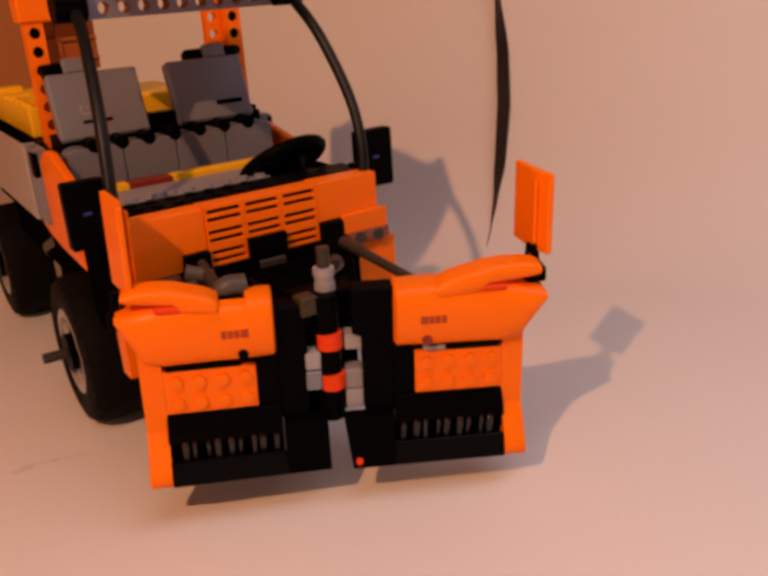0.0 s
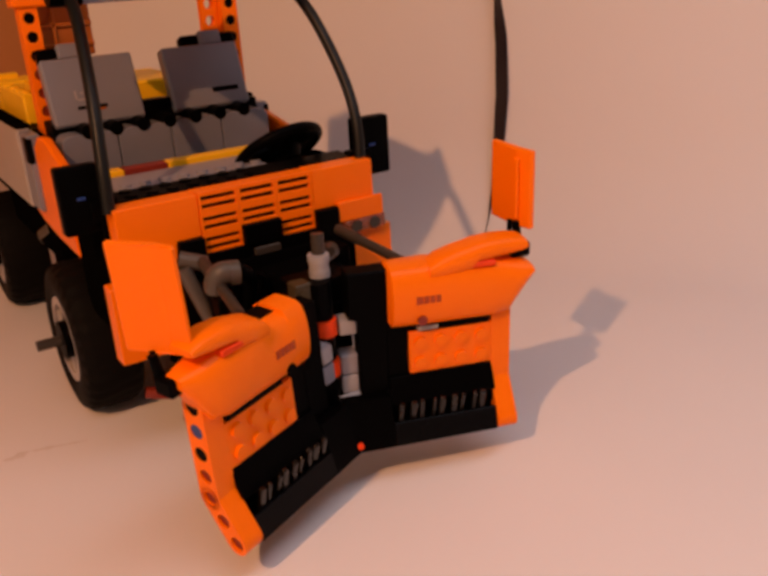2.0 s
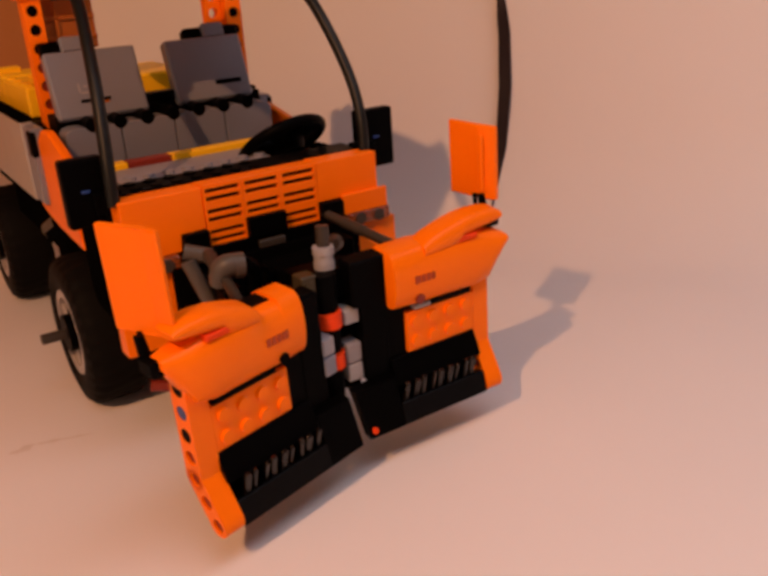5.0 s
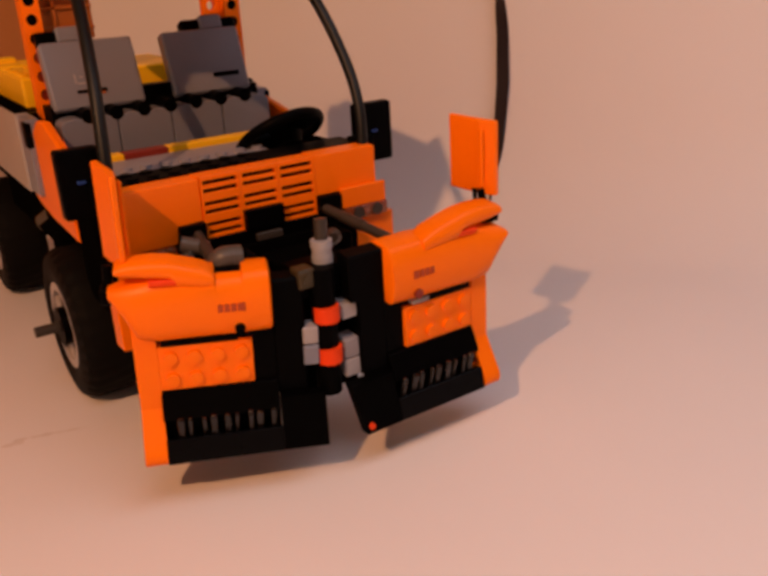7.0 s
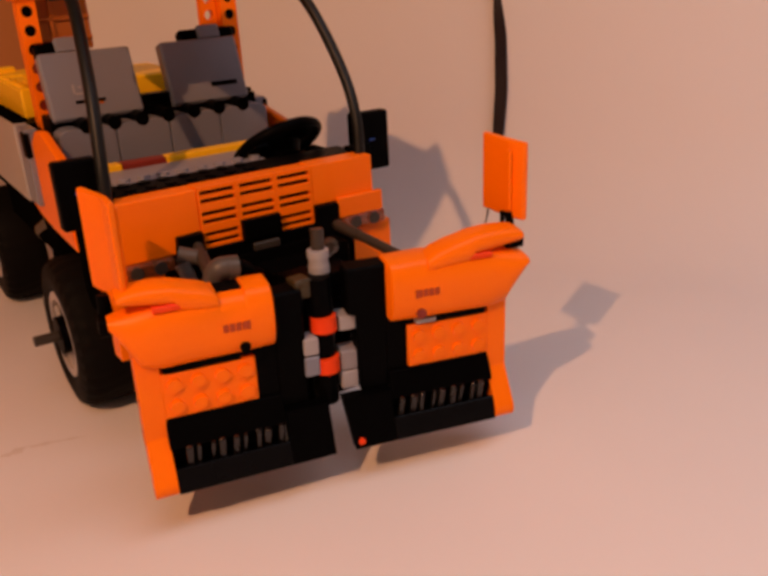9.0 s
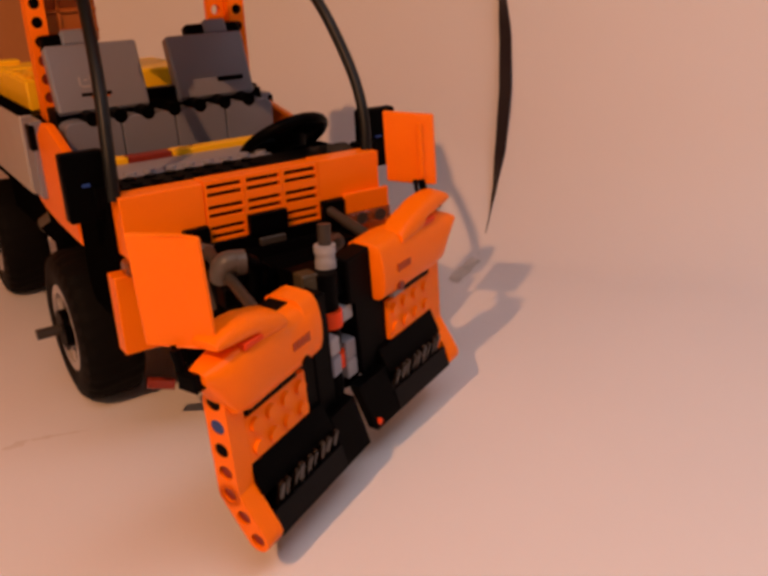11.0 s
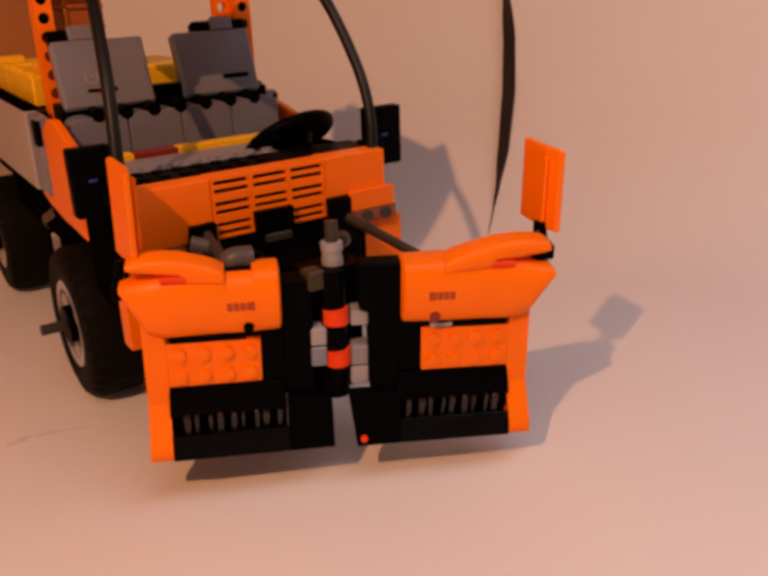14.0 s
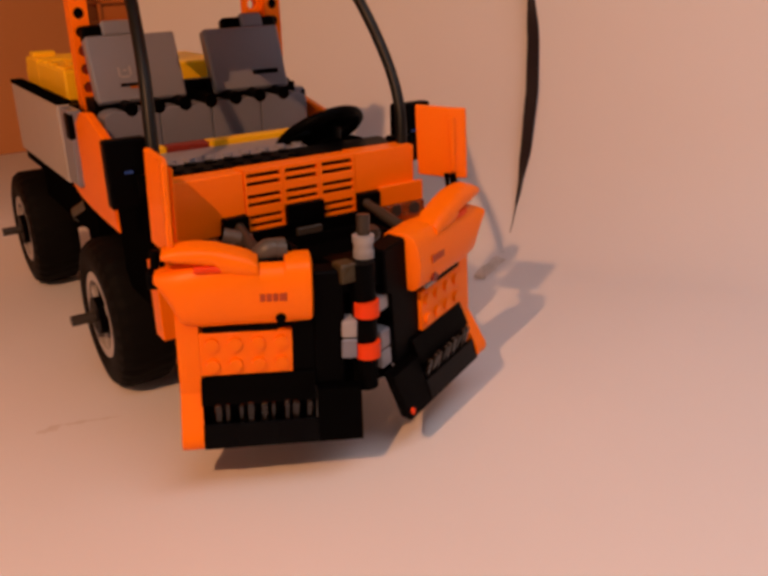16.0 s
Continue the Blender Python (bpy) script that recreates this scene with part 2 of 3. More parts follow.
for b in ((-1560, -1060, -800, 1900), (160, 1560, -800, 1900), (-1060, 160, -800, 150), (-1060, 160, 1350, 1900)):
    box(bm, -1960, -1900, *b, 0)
tagged(part("wall_west", bm, PLASTER), "plain plaster wall with an opening added for the fill light", "wall", kind="structure")

# ---- the toy truck ----
truck = new("toy_truck")
tagged(truck, "orange toy utility truck of plastic bricks with a folding snow plough", "toy truck")


def simple(name, mat, *b, bevel=0.35, parent=None, label=""):
    return part(name, box(B(), *b, bevel), mat, parent or truck, label)


def prism_part(name, mat, pts, axis, lo, hi, bevel=0.35):
    return part(name, prism(B(), pts, axis, lo, hi, bevel), mat, truck)


def chassis():
    simple("chassis", MATT, -30, 30, 6, 262, 10, 58)
    simple("front_sill", MATT, -54, 54, 12, 84, 58, 66)
    simple("bumper", MATT, -40, 40, -4, 14, 22, 62)
    for x in (-34.2, 24.2):
        simple("headlight_box", BLACK, x, x + 10, -3, 4, 62, 74)
    simple("grille_base", BLACK, -24, 24, -2, 6, 58, 67)
    simple("plough_mount", MATT, -12, 18, -34, 0, 8, 52)
    simple("plough_bracket", MATT, -8, 14, -40, -10, 52.2, 60)
    simple("ram_bracket", BLACK, -30, -18, -16, -4.2, 44, 60)
    simple("ram_bracket", BLACK, 18.2, 30, -16, -4.2, 40, 62)
    simple("front_plate", BLACK, -8, 8, -3.2, 1, 67.2, 75, bevel=0.3)
    simple("grille_bar", RAM, -5, 6, -4.2, -2.2, 62.5, 65.5, bevel=0.3)


def hood():
    prism_part("hood_panel", ORANGE, [(-55.2, 67.2), (-34.6, 67.2), (-34.6, 74), (-24.1, 74), (-24.1, 89.8), (-55.2, 89.8)], "y", 0, 10)
    simple("hood_panel", ORANGE, 24.1, 52.9, 0, 10, 74, 90.4)
    simple("grille_frame", ORANGE, -24, 24, 2.9, 10, 67, 90)
    for s in (-1, 1):
        simple("fender", ORANGE, *sorted((s * 36, s * 61)), 0.5, 9, 31, 61.3)
        if s > 0:
            simple("headlight_brow", ORANGE, 34.5, 56.0, -2.2, -0.1, 67.0, 75.4)
        simple("side_frame", MATT, *sorted((s * 51, s * 57)), 10.2, 56, 36, 86)
    for s in (-1, 1):
        bm = B()
        x0, x1 = sorted((s * 36, s * 57))
        box(bm, x0, x1, -2.6, 4, 61.5, 67.2, 0.9)
        part("headlight", bm, AMBER, truck, "clear amber headlight strip")
        bm = B()
        tube(bm, (s * 42, -3.2, 64.2), (s * 42, 1, 64.2), 2.5)
        tube(bm, (s * 51, -3.2, 64.2), (s * 51, 1, 64.2), 2.5)
        part("headlight_reflector", bm, RAM, truck)
    # slotted grille tiles, two slots each
    shared = None
    for c in (-16, 0, 16):
        for r in range(3):
            if c == 0 and r == 2:
                continue
            if shared is None:
                bm = B()
                for z0, z1 in ((-4, -2.4), (-0.72, 0.72), (2.4, 4)):
                    box(bm, -7.9, 7.9, -0.4, 2.6, z0, z1, 0.08)
                for x0, x1 in ((-7.9, -6.9), (6.9, 7.9)):
                    box(bm, x0, x1, -0.35, 2.6, -3.4, 3.4, 0)
                box(bm, -7.9, 7.9, 1.6, 2.8, -3.95, 3.95, 0)
                g = part("grille_tile", bm, [ORANGE, BLACK], truck)
                shared = g
                # slot backs set to black, the shade in the orange slots put into colour
                for p in g.data.polygons:
                    if p.center.y > 1.5 * MM and abs(p.normal.y) > 0.9:
                        p.material_index = 1
            else:
                g = new("grille_tile", shared.data)
                g.parent = truck
            g.location = (c * MM, 0, (86.5 - r * 8.0) * MM)
    bm = B()
    box(bm, -54, 52, 10, 26, 86.5, 90.5)
    studs(bm, [(x, y, 90.4) for x in range(-44, 12, 8) for y in (14, 22)], h=0.8)
    part("dashboard", bm, BLACK, truck)


def cab():
    bm = B()
    box(bm, -44, 20, 28, 56, 84, 89.4)
    studs(bm, [(x, 34, 89.2) for x in range(-40, 24, 8)])
    part("console", bm, LGREY, truck)
    for x0, x1, mt, lab in ((-42, -33, YELLOW, "yellow strip"), (-33, -14, DRED, "dark red strip"), (-14, 28, YELLOW, "yellow strip")):
        bm = B()
        box(bm, x0 + 0.1, x1 - 0.1, 57, 64, 86, 91.6)
        part("dash_strip", bm, mt, truck, lab)
    bm = B()
    box(bm, -54, 54, 24, 92, 66, 84)
    part("cab_floor", bm, BLACK, truck)
    # seat bench: rounded blocks in a row
    for i, x in enumerate((-50, -25.5, -1, 23.5)):
        bm = B()
        pts = [(x + 0.2, 87), (x + 24.2, 87)]
        for k in range(9):
            a = math.pi * k / 8
            pts.append((x + 12.2 + 6 + 6 * math.cos(a) * 1.0, 101 + 3.2 * math.sin(a)))
        for k in range(9):
            a = math.pi * k / 8
            pts.append((x + 12.2 - 6 + 6 * math.cos(a) * 1.0, 101 + 3.2 * math.sin(a)))
        prism(bm, pts, "y", 84, 98, 0.3)
        part("seat_block", bm, DGREY, truck)
    bm = B()
    box(bm, -50, 48, 96, 112, 84, 108)
    part("seat_carrier", bm, BLACK, truck)
    # black rods in place of the dark cutouts between the seat humps
    for x in (-50, -25.5, -1, 23.5):
        for d in (12.2, 24.4)[: 2 if x < 20 else 1]:
            part("seat_pin", tube(B(), (x + d, 83.8, 104.6), (x + d, 96, 104.6), 3.0), BLACK, truck)
    lean = Matrix.Translation((0, 95, 106)) @ Matrix.Rotation(radians(-19), 4, "X")
    for x0, x1 in ((-49, -9), (5.2, 43)):
        bm = B()
        box(bm, x0, x1, -3, 4, 0, 29.5, 0.8, lean)
        back = part("seat_back", bm, DGREY, truck, "dark grey flat seat back")
        bm = B()
        xs = -38 if x0 < 0 else 25.5
        box(bm, xs, xs + 13, -3.35, -2.9, 6.5, 8.6 if x0 > 0 else 7.9, 0, lean)
        part("seat_slot", bm, BLACK, back)
        if x0 < 0:
            part("seat_strip", box(B(), xs + 4, xs + 12, -3.3, -2.9, 5.4, 6.4, 0, lean), BROWN_SHADED_ORANGE, back)
        bm = B()
        lo, hi = (-40, -27) if x0 < 0 else (26, 37)
        box(bm, lo, hi, -1, 4, 29.6, 36.5, 0.8, lean)
        part("headrest", bm, DGREY, back)
        bm = B()
        lo, hi = (-48.5, -26) if x0 < 0 else (17, 45)
        box(bm, lo, hi, 1, 7, 28.5, 35.5, 1.2, lean)
        part("headrest_clip", bm, BLACK, back)
        if x0 < 0:
            bm = B()
            for q in ((-38, -37.2, 11, 15), (-37, -33.2, 10.4, 11.2), (-33, -32.2, 11.4, 15.4), (-35.6, -34.2, 13.2, 14)):
                box(bm, q[0], q[1], -3.3, -2.95, q[2], q[3], 0, lean)
            part("print_mark", bm, WHITE, back, "small pale bars on the seat back")
    simple("seat_link", BLACK, -9, 6, 97, 104, 104, 113)
    bm = B()
    rim = []
    for k in range(40):
        a = k * math.tau / 40
        rim.append([bm.verts.new(((19.0 + 2.2 * math.cos(j * math.tau / 10)) * math.cos(a), (19.0 + 2.2 * math.cos(j * math.tau / 10)) * math.sin(a), 2.4 * math.sin(j * math.tau / 10))) for j in range(10)])
    for k in range(40):
        for j in range(10):
            bm.faces.new((rim[k][j], rim[k - 1][j], rim[k - 1][j - 1], rim[k][j - 1]))
    for a in (90, 210, 330):
        box(bm, -6.5, 6.5, 0, 18.2, -2.2, 0.8, 0.4, Matrix.Rotation(radians(a), 4, "Z"))
    tube(bm, (0, 0, -7), (0, 0, 1.4), 7.5, 24, r2=11.5)
    tube(bm, (0, 0, -20), (0, 0, -6.9), 4.5)
    wheel = part("steering_wheel", bm, BLACK, truck, "tilted black steering wheel", smooth=True)
    wheel.matrix_basis = Matrix.Translation(Vector((31.4, 42, 91.8)) * MM) @ Matrix.Rotation(radians(-35), 4, "X") @ Matrix.Rotation(radians(-6), 4, "Y")
    # side doors: orange wedge panels
    for s in (-1, 1):
        bm = B()
        if s < 0:
            edge = [(99, 103.5), (87, 104.5), (60, 96), (63, 70), (59, 57.5), (96, 59.5), (119, 61), (130, 64), (134, 69), (130, 78), (118, 92)]
        else:
            edge = [(104, 100), (70, 93.5), (58, 88), (57, 59), (141, 63), (116, 92)]
        prism(bm, edge, "x", *sorted((s * 53, s * 57)), 0.8)
        part("door_panel", bm, ORANGE, truck)


def rollbar():
    for s in (-1, 1):
        bm = B()
        lift_beam(bm, 9, Matrix.Translation((s * 47, 117, 104)))
        part("roll_bar", bm, ORANGE, truck, smooth=True)
        bm = B()
        if s > 0:
            lift_beam(bm, 5, Matrix.Translation((38.6, 121, 136)), thick=5.0)
            part("rear_beam", bm, ORANGE, truck, smooth=True)
        else:
            # orange panel, darkened to brown to hold its shade
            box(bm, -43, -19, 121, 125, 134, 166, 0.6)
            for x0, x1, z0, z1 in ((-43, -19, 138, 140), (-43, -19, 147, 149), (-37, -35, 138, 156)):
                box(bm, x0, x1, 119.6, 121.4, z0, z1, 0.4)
            part("rear_panel", bm, BROWN_SHADED_ORANGE, truck, "orange framed panel behind the seats, shade put into its colour")
            part("roof_corner", box(B(), -53, -24, 111.6, 124.4, 156.4, 172, 0.8), ORANGE, truck)
        # plugs added to darken the see-through holes, shade put into their colour
        for k in range(9):
            bm = B()
            tube(bm, (s * 47, 114.0, 104 + 8 * k), (s * 47, 120, 104 + 8 * k), 2.42, 14)
            part("pin", bm, DRED if k in (1, 2, 3) else BLACK, truck)
    # roof frame over the windscreen
    bm = B()
    lift_beam(bm, 11, Matrix.Translation((-40, 58, 161.5)) @ Matrix.Rotation(radians(90), 4, "Y"))
    part("roof_beam", bm, DGREY, truck, smooth=True)
    bm = B()
    tube(bm, (-52, 52, 163), (-40, 52, 163), 6)
    part("roof_frame", bm, BLACK, truck, smooth=True)
    bm = B()
    tube(bm, (40, 52, 163), (52, 52, 163), 6)
    part("roof_frame", bm, BLACK, truck, smooth=True)
    simple("roof_panel", ORANGE, -45, 45, 55, 86, 165.6, 171)
    # unseen plate added above the cab, outlined to cast the shadow on the paper
    prism_part("roof_visor", ORANGE, [(45, 54.8), (57, 54.8), (34, 27), (-31, -11), (-31, 54.8)], "z", 166, 170)
    for pts in (((-55.5, 4, 88), (-54, 8, 104), (-50.4, 19, 128), (-46, 38, 152), (-44.5, 50, 162)), ((51, 6, 88), (53, 10, 104), (54, 20, 122), (51, 36, 146), (47, 52, 162))):
        bm = B()
        path_tube(bm, pts, 2.35)
        part("windscreen_hose", bm, HOSE, truck, "bent black hose as windscreen pillar", smooth=True)
    for s, x0, x1 in ((-1, -69.5, -54), (1, 53.5, 71)):
        bm = B()
        box(bm, x0, x1, 13, 19, 80, 105, 0.8)
        box(bm, *sorted((s * 50, s * 60)), 11, 17, 84, 92)
        mir = part("mirror", bm, BLACK, truck, "square black wing mirror")
        bm = B()
        box(bm, (x0 + x1) / 2 - 1.9, (x0 + x1) / 2 + 1.3, 12.6, 13.4, 92.6, 93.8, 0.3)
        part("mirror_pin", bm, BLUE, mir)


def bed():
    for s in (-1, 1):
        bm = B()
        box(bm, *sorted((s * 54, s * 60)), 126, 236, 67, 103.6, 0.6)
        part("bed_side", bm, LIT_GREY, truck)
        part("bed_rim", box(B(), *sorted((s * 53.6, s * 60.3)), 126, 236, 103.8, 105.8, 0.4), MATT, truck, "thin black rim along the load bed")
        part("bed_post", box(B(), *sorted((s * 53.4, s * 59.4)), 108, 125.8, 68, 103, 0.6), DGREY, truck)
        # black block in place of a dark notch in the bed side
        part("bed_latch", box(B(), *sorted((s * 57, s * 60.2)), 107.6, 115, 90, 102, 0.8), BLACK, truck)
    bm = B()
    box(bm, -54, 54, 126, 236, 67, 103)
    part("bed_floor", bm, BLACK, truck)
    bm = B()
    box(bm, -52, 30, 138, 196, 103, 117.5, 1.0)
    box(bm, -52, 8, 196.2, 226, 103, 118.4, 1.0)
    for x0, x1, y0, y1, z1 in ((-51, -30, 227, 234, 112), (-40, -20, 170, 190, 119.6), (-50, -38, 214, 224, 121), (-24, 4, 200, 220, 121.4), (-46, -34, 146, 160, 119.2)):
        box(bm, x0, x1, y0, y1, 104, z1, 0.6)
    for y in (146, 156, 170, 186, 204):
        tube(bm, (-49, y, 117), (-49, y, 118.6), 2.4, 12)
    part("bed_load", bm, YELLOW, truck, "yellow bricks lying on the load bed")


def make_wheel():
    """A wheel about its axle, outer face at local x = 0, facing -x."""
    bm = B()
    tube(bm, (2.6, 0, 0), (22, 0, 0), 16, 32)
    tube(bm, (-2.5, 0, 0), (4, 0, 0), 8.6, 24)
    wheel = part("wheel", bm, BLACK, truck, "toy wheel with black tyre and grey rim", smooth=True)
    bm = B()
    prof = [(19.5, 0.0), (21, -1.0), (27.5, -1.4), (32, -0.2), (33.9, 2.2), (34.5, 4.5), (34.5, 19.5), (33.9, 21.8), (32, 24), (19.5, 24)]
    seg = 120
    rings = []
    for n, (r, d) in enumerate(prof):
        ring = []
        for k in range(seg):
            groove = 0.9 if n in (4, 5, 6, 7) and (k // 2 + (n > 5)) % 2 else 0.0
            a = k * math.tau / seg
            ring.append(bm.verts.new((d, (r - groove) * math.cos(a), (r - groove) * math.sin(a))))
        rings.append(ring)
    for P, Q in zip(rings, rings[1:]):
        for k in range(seg):
            bm.faces.new((P[k], P[k - 1], Q[k - 1], Q[k]))
    part("tyre", bm, RUBBER, wheel, smooth=True)
    part("rim", tube(B(), (-0.5, 0, 0), (22, 0, 0), 19.8, 44, bore=16.2), RIM, wheel, smooth=True)
    for k in range(6):
        bm = B()
        box(bm, 0.6, 3, -2.2, 2.2, 8, 16.4, 0.3, Matrix.Rotation(k * math.tau / 6, 4, "X"))
        part("spoke", bm, RIM if k % 2 else BLACK, wheel)
    part("axle", tube(B(), (-13, 0, 0), (2, 0, 0), 2.4, 12), RAM, wheel)
    return wheel


def wheels():
    first = make_wheel()
    for y in (78, 245):
        for s in (-1, 1):
            m = Matrix.Translation(Vector((s * 65.5, y, 16.5)) * MM) @ Matrix.Rotation(0 if s < 0 else math.pi, 4, "Z")
            if y == 78 and s < 0:
                first.matrix_basis = m
            else:
                copy_thing(first, m)
    bm = B()
    tube(bm, (-45, 78, 16.5), (45, 78, 16.5), 5)
    part("front_axle_beam", bm, BLACK, truck)
    bm = B()
    tube(bm, (-45, 245, 16.5), (45, 245, 16.5), 5)
    part("rear_axle_beam", bm, BLACK, truck)
    bm = B()
    tube(bm, (-50, 120, 57), (-50, 150, 46), 6.5)
    part("side_tank", bm, TAN, truck, "brownish grey tank between the wheels", smooth=True)
    simple("running_board", MATT, -56, -38, 100, 206, 44, 62)
    simple("step", MATT, -55, -45, 118, 124, 34, 44)
    simple("mudguard", MATT, -54, -34, 206, 262, 56, 66.5)
    simple("mudguard", MATT, -50, -34, 44, 100, 52, 58)
    simple("mudguard", MATT, 34, 50, 44, 100, 52, 58)
    part("steering_pin", tube(B(), (-50, 20, 8), (-40, 16, 6), 2.4), DRED, truck)


def hinge():
    bm = B()
    tube(bm, (2.3, -41, 62.6), (2.3, -41, 65.4), 3.8)
    tube(bm, (2.3, -41, 65.2), (2.3, -41, 68.4), 3.5)
    tube(bm, (2.3, -41, 68.2), (2.3, -41, 71.0), 3.9)
    part("hinge_cap", bm, WHITE, truck, "pale grey round hinge cap", smooth=True)
    bm = B()
    tube(bm, (2.8, -40.4, 71.0), (3.3, -39.6, 78.2), 2.4)
    part("hinge_pin", bm, RAM, truck, smooth=True)
    bm = B()
    tube(bm, (-1, -45, 14), (-1, -45, 62.8), 4.6)
    box(bm, -9, 14, -44, -30, 52, 62)
    part("hinge_post", bm, BLACK, truck, smooth=True)
    for z in (27, 43):
        bm = B()
        tube(bm, (-1, -47, z), (-1, -47, z + 5.8), 4.7)
        part("hinge_ring", bm, RED, truck, "red hinge ring", smooth=True)
    bm = B()
    box(bm, -10.6, -4.2, -47, -40, 56.5, 63.6, 0.5)
    tube(bm, (-7.4, -47.4, 60), (-7.4, -46.9, 60), 1.8)
    part("tan_block", bm, TAN, truck)
    bm = B()
    path_tube(bm, ((-31.6, -26.4, 62), (-31.4, -27.6, 66), (-29.4, -29, 68.4), (-24.6, -30, 67.8)), 4.1, 16)
    tube(bm, (-26.9, -29.6, 68.0), (-23.8, -30.2, 67.7), 4.5)
    part("hydraulic_knuckle", bm, KNUCKLE, truck, "brownish grey round ram knuckle", smooth=True)
    # black bent tube, and a black box filling the dark strip under the knuckle
    bm = B()
    path_tube(bm, ((-24.0, -30.1, 67.6), (-20.6, -29, 65), (-20, -27, 58), (-22, -25, 50)), 3.4, 12)
    box(bm, -33, -25, -31, -24, 52, 60, 0.6)
    part("knuckle_base", bm, BLACK, truck, smooth=True)
    bm = B()
    tube(bm, (-15, -24, 58), (-14, -20, 58), 5.0, 20, bore=3.2)
    part("hose_ring", bm, BLACK, truck, smooth=True)
    bm = B()
    tube(bm, (-36, -5, 69), (-27, -9, 66), 3.0)
    tube(bm, (-36, -8, 66), (-30, -12, 46), 2.8)
    part("hose_joint", bm, KNUCKLE, truck, smooth=True)
    bm = B()
    tube(bm, (-25, -20, 55), (-25, -26, 55), 3)
    part("blue_pin", bm, BLUE, truck)
    bm = B()
    tube(bm, (10, -26, 63), (20, -19, 63), 3.4)
    part("linkage", bm, RAM, truck, smooth=True)
    part("linkage_pin", tube(B(), (14, -29, 66), (14, -23, 66), 2.0), RAM, truck)
    part("linkage_block", box(B(), 15, 22, -24, -14, 50, 58, 0.6), BLACK, truck)


def loft(bm, sections):
    """Closed rings of equal length joined in order, capped at both ends."""
    rings = [[bm.verts.new(p) for p in s] for s in sections]
    n = len(rings[0])
    for A, C in zip(rings, rings[1:]):
        for k in range(n):
            bm.faces.new((A[k], A[k - 1], C[k - 1], C[k]))
    bm.faces.new(rings[0])
    bm.faces.new(rings[-1][::-1])
    return bm


def plough_wing(s):
    """One wing about the hinge; s is -1 or 1. u runs outward, v forward, z up."""
    def X(u):
        return s * u

    def bx(bm, u0, u1, v0, v1, z0, z1, bevel=0.35, m=None):
        return box(bm, *sorted((X(u0), X(u1))), -v1, -v0, z0, z1, bevel, m)

    bm = B()
    bx(bm, 21, 60, -4, 3.5, 19, 65.5)
    wing = part("plough_wing", bm, BLACK, truck, "black hinged snow plough wing with orange trim")
    bm = B()
    if s < 0:
        bx(bm, 10.2, 21.4, -4, 4, 18, 61, 0.8)
    else:
        prism(bm, [(10.4, 18), (21.4, 18), (21.4, 65.5), (6.6, 65.5), (6.6, 48.4), (10.4, 48.4)], "y", -4, 4, 0.6)
    part("hinge_plate", bm, BLACK, wing)
    bm = B()
    prism(bm, [(3, 24), (-5, 24), (-7.5, 18), (-9, 15), (-6, 14.5), (-4.8, 4.4), (-11.0, 3.4), (-11.4, 1.0), (3, 1.0)], "x", *sorted((X(21), X(61.6))), 0.3)
    part("blade", bm, BLACK, wing)
    # ribbed scraper strip
    for i in range(9):
        u = 24 + 4 * i + (0.5 if i % 2 else -0.3)
        bm = B()
        w = 0.95 + 0.3 * math.sin(i * 1.7)
        tip = Matrix.Translation((X(u), -9.9, 12.0)) @ Matrix.Rotation(radians(16 + 4 * math.sin(i * 2.3)), 4, "X") @ Matrix.Rotation(radians(-12 + 6 * math.sin(i * 4.1)), 4, "Z")
        box(bm, -w, w, -0.9, 0.9, -4.9, 4.9, 0.35, tip)
        part("rib", bm, RIBS, wing, smooth=True)
    bm = B()
    prism(bm, [(-9.4, 8.6), (-11.0, 9.0), (-13.2, 0.6), (-11.2, 0.4)], "x", *sorted((X(20.7), X(61.2))), 0.3)
    part("scraper_plate", bm, GLOSS, wing)
    bm = B()
    lip = 2.4 if s > 0 else 0.0
    loft(bm, [[(X(4.6 - lip * k), -3 - 5.6 * (1 - k), z0), (X(20.6), -3 - 5.6 * (1 - k), z0), (X(20.6), y1, z0), (X(4.6 - lip * k), y1, z0)]
              for k, z0, y1 in ((0.0, 0.5, -12.8), (0.5, 9.4, -10.2), (1.0, 18.2, -7.6))])
    part("inner_flap", bm, BLACK, wing)
    if s > 0:
        part("flap_pin", tube(B(), (X(7.0), -11.6, 3.0), (X(7.0), -12.8, 3.0), 1.25), RED, wing)
    # brick with its studs facing forward
    bm = B()
    bx(bm, 29, 61.4, -4, 5.2, 24.6, 41.0)
    fwd = Vector((0, -1, 0))
    studs(bm, [(X(33 + 8 * i), -5.2, 28.8 + 8 * j) for i in range(4) for j in range(2)], h=1.3, axis=fwd)
    part("studded_brick", bm, ORANGE, wing, smooth=True)
    # curved fairing
    def shell(rows, flat, back, thick=1.6):
        secs = []
        for u, zb, zt, depth in rows:
            rear = 1.6 + (thick - 1.6) * min(1.0, max(0.0, (52 - u) / 16))
            ring = []
            for k in range(17):
                a = -math.pi / 2 + math.pi * k / 16
                ring.append((X(u), -(back + (depth - back) * max(0, math.cos(a)) ** flat), (zb + zt) / 2 + (zt - zb) / 2 * math.sin(a)))
            ring.append((X(u), -back + rear * 0.6, zt - 0.1))
            ring.append((X(u), -back + rear, zt - 0.25 * rear))
            ring.append((X(u), -back + rear, zb + 0.2))
            secs.append(ring)
